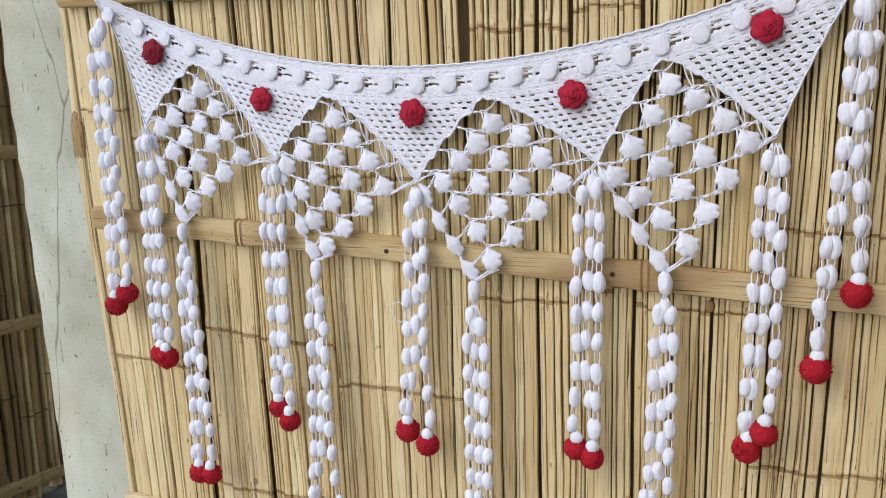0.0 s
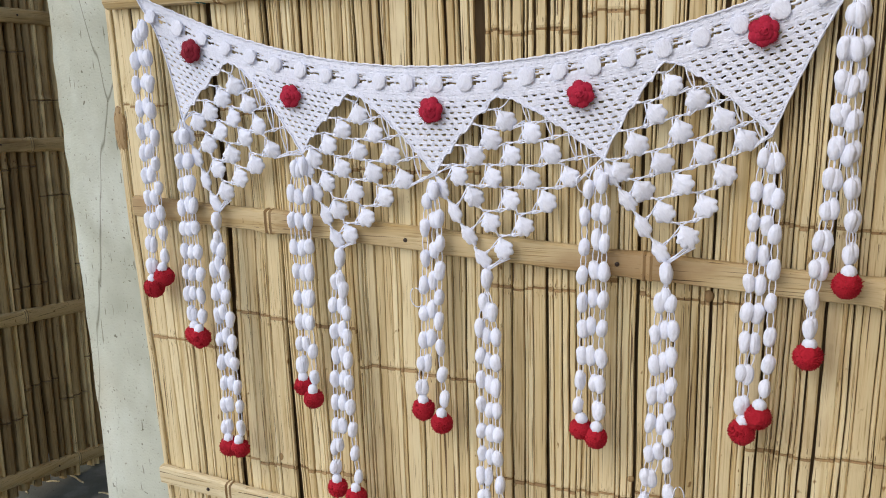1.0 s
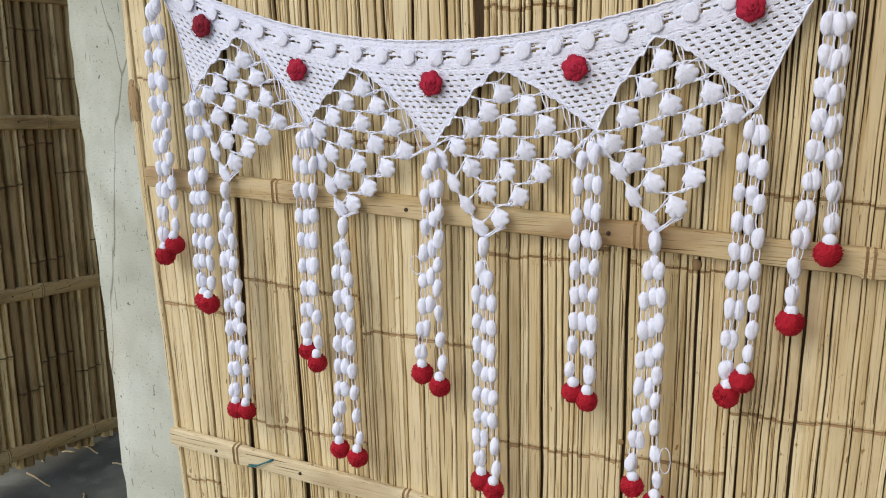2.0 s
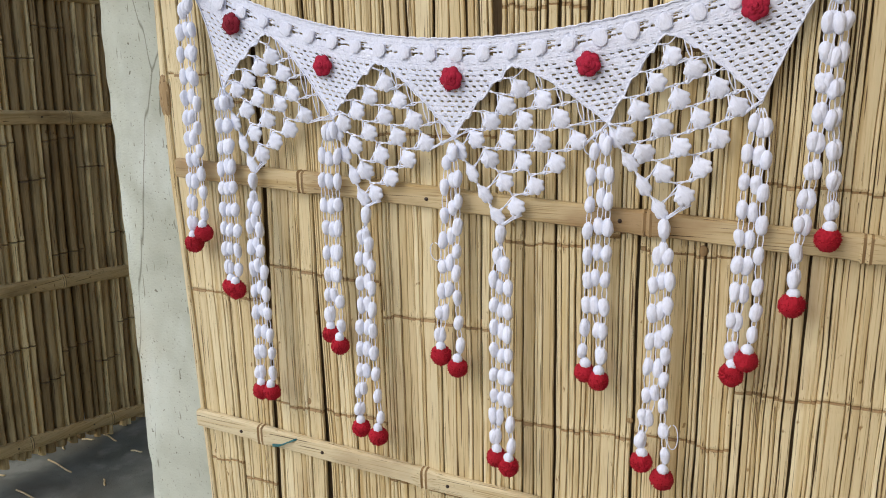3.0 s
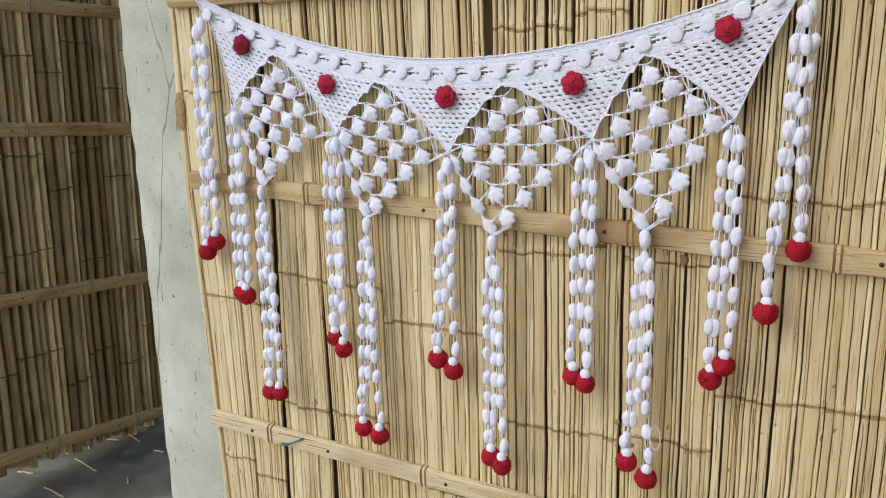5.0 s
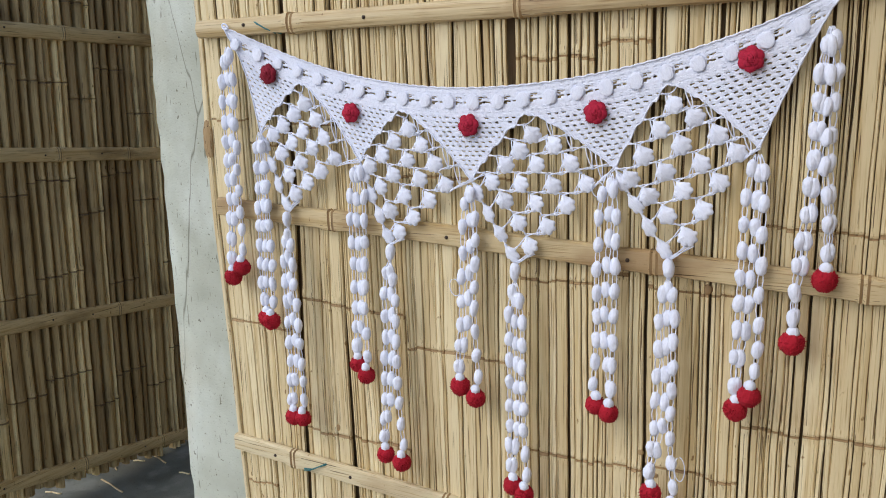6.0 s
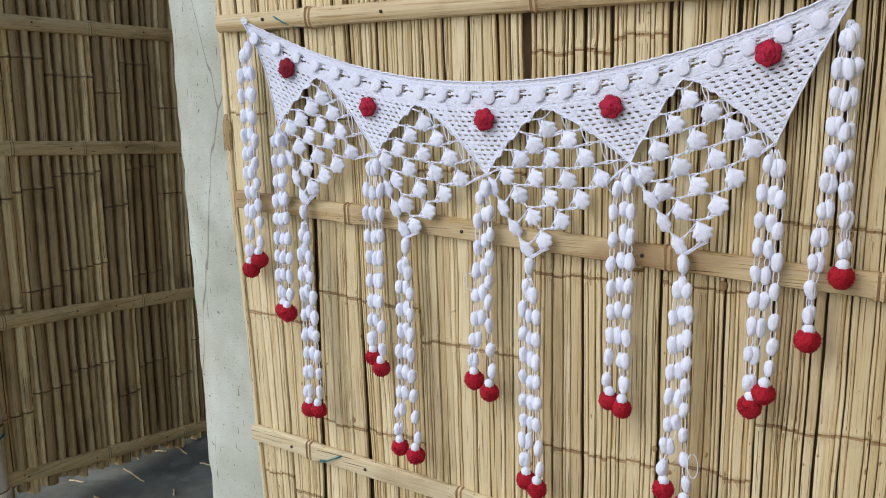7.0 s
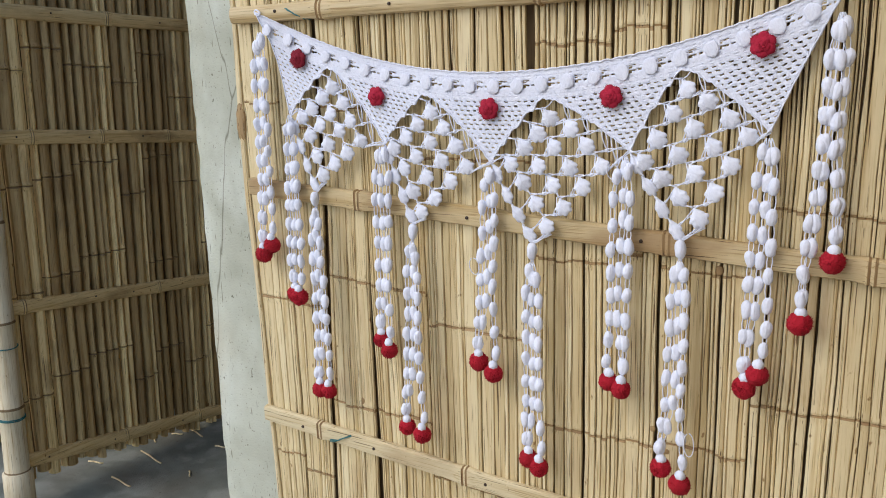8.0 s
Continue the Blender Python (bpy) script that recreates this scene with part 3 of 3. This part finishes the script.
def flower(x, z, mat, size, spin):
    """A rolled crochet rose: an outer ring of petals, an inner ring and a bud."""
    g = Geo()
    for ring, (count, dist, pr, y) in enumerate(((6, 0.0108, 0.0112, -0.0058), (4, 0.0060, 0.0088, -0.0095), (1, 0.0, 0.0062, -0.0125))):
        for k in range(count):
            a = 2 * math.pi * k / count + spin + ring * 0.5
            turn = Euler((0, -a, 0)).to_matrix()
            g.blob((dist * size * math.cos(a), y * size, dist * size * math.sin(a)), (pr * size, 0.0062 * size, pr * 0.98 * size), turn, 12, 7,
                   lambda u, v: 1 + 0.08 * math.sin(6 * u + k))
    for k in range(3):
        a0 = spin + 2.1 * k
        g.tube([((0.004 + 0.0035 * i / 4) * size * math.cos(a0 + 0.5 * i), -0.0175 * size + 0.001 * i * size, (0.004 + 0.0035 * i / 4) * size * math.sin(a0 + 0.5 * i)) for i in range(8)], 0.0016 * size, 5)
    q = random.Random(round(x * 1000))
    for k in range(120):
        a, h = q.uniform(0, 2 * math.pi), q.uniform(-0.012, -0.003)
        r0 = (0.0195 + 0.0015 * math.cos(6 * (a - spin))) * size
        out = Vector((math.cos(a), q.uniform(-0.5, 0.3), math.sin(a))) * q.uniform(0.0015, 0.0034)
        b = Vector((r0 * math.cos(a), h * size, r0 * math.sin(a)))
        g.add([b + Vector((0, 0.0007, 0)), b - Vector((0, 0.0007, 0)), b + Vector((-0.0007 * math.sin(a), 0, 0.0007 * math.cos(a))), b + out], [(0, 1, 3), (1, 2, 3), (2, 0, 3)])
    part("flower", g.mesh("flower", [mat]), hanging, "dark maroon crocheted rose" if mat is MAROON else "red crocheted rose", pose(x, sway(x, z) - 0.003, z - ZH))


for x, z, mat, size, spin in ((-0.420, 1.543, MAROON, 0.88, 0.3), (-0.237, 1.471, ROSE, 0.84, 1.1), (0.0, 1.450, ROSE, 0.88, 0.2), (0.2175, 1.471, ROSE, 0.86, 0.8), (0.440, 1.544, ROSE, 0.86, 0.5)):
    flower(x, z, mat, size, spin)


def strand(g, a, b, r=0.00135, bow=0.0, lift=0.0):
    a, b = Vector(a), Vector(b)
    side = Vector((b.z - a.z, 0, a.x - b.x))
    pts = [a.lerp(b, t) + side * bow * math.sin(math.pi * t) + Vector((0, -lift * math.sin(math.pi * t), 0)) for t in (0, 0.25, 0.5, 0.75, 1)]
    g.tube(pts, r, 5)


def tie(g, a, b, wide=0.0022, r=0.00105):
    """Two threads side by side that cross once on the way."""
    a, b = Vector(a), Vector(b)
    d = b - a
    side = Vector((d.z, 0, -d.x)).normalized() * wide * 1.35
    fore = Vector((0, 0.001, 0))
    g.tube([a + side, a.lerp(b, 0.33) + side * 0.3 - fore, a.lerp(b, 0.66) - side * 0.4 - fore, b - side * 0.7], r, 5)
    g.tube([a - side, a.lerp(b, 0.36) - side * 0.5, a.lerp(b, 0.68) + side * 0.3, b + side * 0.7], r, 5)


def lattice(c00, c30, c03, c33, left_tip, right_tip, stem):
    """A diamond of four by four shells strung on slanting chains, tied to the arch above and gathered to a stem below."""
    root = new("lattice", None)
    root.parent = hanging
    tagged(root, "open diamond lattice of white bobbles")
    corner = [Vector((x, 0, z - ZH)) for x, z in (c00, c30, c03, c33)]
    pos, neck, foot = {}, {}, {}
    slant = -math.degrees(math.atan2(corner[2].x - corner[0].x, corner[0].z - corner[2].z))
    g = Geo()
    for i in range(4):
        for j in range(4):
            u, v = i / 3, j / 3
            p = (1 - u) * (1 - v) * corner[0] + u * (1 - v) * corner[1] + (1 - u) * v * corner[2] + u * v * corner[3]
            p += Vector((0.004, 0, 0.0055)) * math.sin(math.pi * v) * (1 - 0.6 * u)
            p += Vector((rng.uniform(-0.002, 0.002), rng.uniform(-0.002, 0.002), rng.uniform(-0.002, 0.002)))
            pos[i, j] = p
            at = Matrix.Translation(p) @ pose(0, 0, 0, rng.uniform(-10, 10), slant * 0.6 + rng.uniform(-9, 9), rng.uniform(-14, 14)) @ Matrix.Diagonal((rng.uniform(0.96, 1.10), 1, rng.uniform(1.02, 1.14), 1))
            neck[i, j], foot[i, j] = at @ Vector((0, 0, 0.0152)), at @ Vector((0, 0, -0.0145))
            part("puff", rng.choice(PUFF), root, at=at)
    for i in range(4):
        for j in range(4):
            # along the slanting row each shell is knotted to the next
            if j < 3:
                tie(g, foot[i, j], neck[i, j + 1], 0.0012)
            # the chain below rises to the foot of this shell; the threads from its neck are knotted round that chain
            if i < 3:
                a, b = neck[i + 1, j], foot[i, j]
                m = a.lerp(b, 0.5) + Vector((0, 0, rng.uniform(-0.002, 0.002)))
                tie(g, a, m, 0.0014), tie(g, m, b, 0.0018)
                tie(g, neck[i, j], m, 0.0030)
                g.blob(m, (0.0028, 0.0026, 0.0032), seg=8, rows=5)
    for k in range(4):
        # short ties to the scalloped flank
        p = neck[k, 0]
        x = max(p.x - 0.020, left_tip[0])
        while x < p.x and low_edge(x) - ZH < p.z - 0.002:
            x += 0.001
        tie(g, p, (x, 0, low_edge(x) - ZH + 0.001), 0.0012)
        # on the smooth flank a knot under the arch, hung by two spread threads
        p = foot[0, k]
        x = p.x + 0.010
        while x < right_tip[0] and low_edge(x) - ZH > p.z + 0.012:
            x += 0.002
        end = Vector((x, 0, low_edge(x) - ZH))
        m = p.lerp(end, 0.5)
        tie(g, p, m, 0.0016), tie(g, m, end, 0.0020)
        g.blob(m, (0.0028, 0.0026, 0.0032), seg=8, rows=5)
        for dx in (-0.012, -0.005):
            strand(g, m, (m.x + dx, 0, low_edge(m.x + dx) - ZH), r=0.0011, bow=0.06 * (1 if dx > -0.006 else -1))
        if k == 0:
            strand(g, neck[0, 0], (p.x - 0.002, 0, low_edge(p.x - 0.002) - ZH), r=0.0011, bow=0.1)
    st = Vector((stem[0], 0, stem[1] - ZH))
    lt, rt = Vector((left_tip[0], 0, left_tip[1] - ZH)), Vector((right_tip[0], 0, right_tip[1] - ZH))
    tie(g, foot[0, 3], rt, 0.0015), tie(g, neck[3, 0], lt, 0.0015)
    # a chain of longer shells, end to end, from the point of the net down the outer edge to the stem
    path = [lt.lerp(st, k / 8) - Vector((0.002, 0, 0.001)) * math.sin(math.pi * k / 8) + Vector((0, 0.002, 0)) for k in range(9)]
    for k in range(4):
        p, run = path[2 * k + 1], path[2 * k + 2] - path[2 * k]
        part("puff", rng.choice(PUFF), root, at=Matrix.Translation(p) @ pose(0, 0, 0, 0, -math.degrees(math.atan2(run.x, -run.z)) + rng.uniform(-7, 7), rng.uniform(-12, 12)) @ Matrix.Diagonal((0.70, 0.95, run.length / 0.0325, 1)))
        tie(g, p.lerp(path[2 * k], 0.7), path[2 * k] + (path[2 * k] - p) * 0.3, 0.0010)
        # short crossed threads to the lowest row of the diamond
        tie(g, neck[3, k].lerp(pos[3, k], 0.3), p, 0.0022)
    for dx in (-0.004, 0.004):
        tie(g, foot[3, 3] + Vector((dx, 0, 0)), st + Vector((dx * 0.3, 0, 0)), 0.0012)
    part("yarn", g.mesh("yarn", [WHITE]), root)


lattice((-0.348, 1.491), (-0.421, 1.430), (-0.281, 1.391), (-0.373, 1.320), TIPS[0], TIPS[1], (-0.390, 1.283))
lattice((-0.125, 1.446), (-0.203, 1.377), (-0.049, 1.351), (-0.146, 1.260), TIPS[1], TIPS[2], (-0.161, 1.236))
lattice((0.110, 1.440), (0.038, 1.360), (0.203, 1.362), (0.107, 1.256), TIPS[2], TIPS[3], (0.085, 1.222))
lattice((0.332, 1.483), (0.272, 1.372), (0.424, 1.414), (0.359, 1.287), TIPS[3], TIPS[4], (0.338, 1.250))


def tassel(top, lines, ends, stem=0, pitch=0.0365, seed=0, spread=0.0130, back=0.012, fore=0.0):
    """Strings of crocheted beads from one knot, drawn together again at the pompoms. lines: the pompom to which each string runs."""
    q = random.Random(seed)
    root = new("tassel", None)
    root.parent = hanging
    tagged(root, "tassel of white crocheted beads ending in red pompoms")
    g = Geo()
    p0 = Vector((top[0], -0.004 + fore, top[1] - ZH))
    for k in range(stem):
        p = p0 + Vector((q.uniform(-0.002, 0.002), -0.002, -0.014 - 0.033 * k))
        part("bead", q.choice(BEAD), root, at=Matrix.Translation(p) @ pose(0, 0, 0, 0, q.uniform(-6, 6), q.uniform(0, 90)) @ Matrix.Scale(1.1, 4))
    if stem:
        for dx in (-0.0016, 0.0016):
            strand(g, p0 + Vector((dx, 0, 0)), p0 + Vector((-dx, 0, -0.033 * stem)), r=0.002)
    p0 = p0 + Vector((0, 0, -0.033 * stem))
    count = len(lines)
    mean = Vector((sum(e[0] for e in ends) / len(ends), -0.004 + back, sum(e[1] for e in ends) / len(ends) - ZH + 0.024))
    apart = abs(ends[0][1] - ends[-1][1]) > 0.06
    for s, to in enumerate(lines):
        e = Vector((ends[to][0], -0.004 + back, ends[to][1] - ZH + 0.026))
        off = (s - (count - 1) / 2) * spread
        depth = (-0.003, -0.0005, -0.004, 0.001)[s % 4]
        length = (p0 - e).length
        beads = max(3, int((length - 0.012) / pitch))
        sag = q.uniform(-0.003, 0.003)
        phase = q.uniform(0.0, 0.5) * pitch
        pts = []

        def place(t):
            w = min(1.0, 5 * t + 0.25)
            draw = max(0.0, (t - 0.72) / 0.28)
            p = p0.lerp(mean, t).lerp(p0.lerp(e, t), min(1.0, draw * 1.3))
            if apart:
                p = p0.lerp(e, t)
                p.x += (p0.x + (mean.x - p0.x) * t - p.x) * (1 - min(1.0, max(0.0, (t - 0.4) / 0.5)))
            return p + Vector((off * w * (1 - 0.75 * draw) + sag * math.sin(2 * math.pi * t), depth * w - 0.0015, 0))

        for k in range(beads):
            t = (0.014 + phase + k * (length - 0.026 - phase) / max(beads - 1, 1)) / length
            p = place(min(t, 0.985)) + Vector((q.uniform(-0.0014, 0.0014), q.uniform(-0.001, 0.001), q.uniform(-0.002, 0.002)))
            pts.append(p)
            part("bead", q.choice(BEAD), root, at=Matrix.Translation(p) @ pose(0, 0, 0, q.uniform(-6, 6), q.uniform(-9, 9), q.uniform(0, 180)) @ Matrix.Diagonal((q.uniform(0.9, 1.08), 1, q.uniform(0.88, 1.1), 1)))
        pts = [place(0)] + pts + [e - Vector((0, 0, 0.010))]
        for a, b in zip(pts, pts[1:]):
            strand(g, a, b, r=0.0009, bow=0.09)
            strand(g, a, b, r=0.0009, bow=-0.09)
    part("cord", g.mesh("cord", [WHITE]), root)
    for k, (x, z) in enumerate(ends):
        p = Vector((x, -0.004 + back - 0.002 - 0.005 * k, z - ZH))
        part("pompom", q.choice(POM), root, "fluffy red wool pompom", Matrix.Translation(p) @ pose(0, 0, 0, q.uniform(0, 90), q.uniform(0, 90), q.uniform(0, 90)) @ Matrix.Scale(q.uniform(0.94, 1.06), 4))
        c = Geo()
        c.blob((x + 0.001, p.y - 0.004, z - ZH + 0.017), (0.0088, 0.008, 0.0095), seg=12, rows=6, shape=lambda u, v: 1 + 0.08 * math.cos(6 * u))
        part("cap", c.mesh("cap", [WHITE]), root)


tassel((-0.508, 1.596), (0, 0, 1), ((-0.541, 1.140), (-0.513, 1.163)), seed=1, back=0.008, fore=-0.012)
tassel((-0.448, 1.435), (0, 0, 1), ((-0.460, 1.062), (-0.446, 1.058)), seed=2)
tassel((-0.390, 1.283), (0, 0, 1), ((-0.402, 0.862), (-0.376, 0.864)), 1, seed=3, spread=0.0125)
tassel((-0.227, 1.378), (0, 0, 1), ((-0.242, 0.996), (-0.221, 0.978)), seed=4)
tassel((-0.161, 1.236), (0, 0, 1), ((-0.184, 0.824), (-0.146, 0.817)), 1, seed=15)
tassel((0.000, 1.350), (0, 0, 1), ((-0.024, 0.987), (0.009, 0.971)), seed=6, spread=0.0125)
tassel((0.085, 1.222), (0, 0, 1), ((0.080, 0.819), (0.103, 0.809)), 1, seed=7, spread=0.0125)
tassel((0.243, 1.378), (0, 1, 1), ((0.226, 0.994), (0.249, 0.986)), seed=8, spread=0.0140)
tassel((0.338, 1.250), (0, 0, 1), ((0.321, 0.860), (0.355, 0.840)), 1, seed=9, spread=0.0120)
tassel((0.457, 1.412), (0, 0, 1), ((0.444, 1.024), (0.463, 1.050)), seed=10, spread=0.0145)
tassel((0.540, 1.584), (0, 0, 1, 1), ((0.517, 1.140), (0.554, 1.238)), seed=11, spread=0.0068, back=0.006, fore=-0.008)

# loops by which the upper corners hang
for x, turn in ((ENDS[0] + 0.005, 28), (ENDS[1] - 0.005, -26)):
    g = Geo()
    g.tube([(0.0075 * math.cos(a), 0.0, 0.0045 * math.sin(a)) for a in [2 * math.pi * i / 18 for i in range(19)]], 0.0018, 6)
    part("loop", g.mesh("loop", [WHITE]), hanging, "", pose(x, sway(x, top_edge(x)) - 0.001, top_edge(x) - ZH + 0.001, 0, turn, 0))

# stray loops of yarn
for x, z, w, h in ((-0.028, 1.170, 0.010, 0.016), (0.224, 1.352, 0.010, 0.013), (0.368, 0.915, 0.008, 0.022)):
    g = Geo()
    g.tube([(w * math.sin(a), -0.004 * math.cos(a), h * math.cos(a)) for a in [2 * math.pi * i / 16 for i in range(16)]], 0.0009, 5)
    part("loop", g.mesh("loop", [WHITE]), hanging, "stray loop of white yarn", pose(x, -0.006, z - ZH))

# straws on the floor
rng = random.Random(8)
for x, y, a, length in ((-1.99, 1.07, -16, 0.10), (-1.975, 0.806, -13, 0.17), (-2.10, 0.93, -30, 0.06), (-1.80, 1.02, 10, 0.05), (-1.90, 0.60, -8, 0.13), (-2.06, 1.02, 25, 0.05), (-2.13, 0.66, 15, 0.07), (-1.72, 0.78, -40, 0.05)):
    g = Geo()
    g.tube([(-length / 2, 0, 0.004), (-length / 6, 0.002, 0.005), (length / 3, -0.002, 0.004), (length / 2, 0, 0.004)], 0.0034, 5)
    straw = new("straw", g.mesh("straw", [STRIP]))
    straw.matrix_basis = pose(x, y, 0, 0, 0, a)
    tagged(straw, "loose pale bamboo sliver on the cement floor", "straw", "slivers on the floor")

# the strips of both walls
strip_wall(wall_front, BOARDS, 0.02, 2.34, (0.004, 0.014), 0.0045, 0.45, [STRIP, NODE], 3, leaning=True, fine_to=0.72, slits=0.55, gap=(0.0003, 0.0008), wide=(0.0008, 0.0018), uneven=0.0016)
strip_wall(wall_left, LEFT_BOARDS, 0.085, 2.36, (0.017, 0.038), 0.015, 2.6, [OLD, OLD_NODE], 4, ragged=0.016, gap=(0.002, 0.006), wide=(0.007, 0.016), swell=0.0045, slits=0.5, uneven=0.004, foot=lambda y: max(0.118 - 0.13 * (y - 0.33), 0.02))
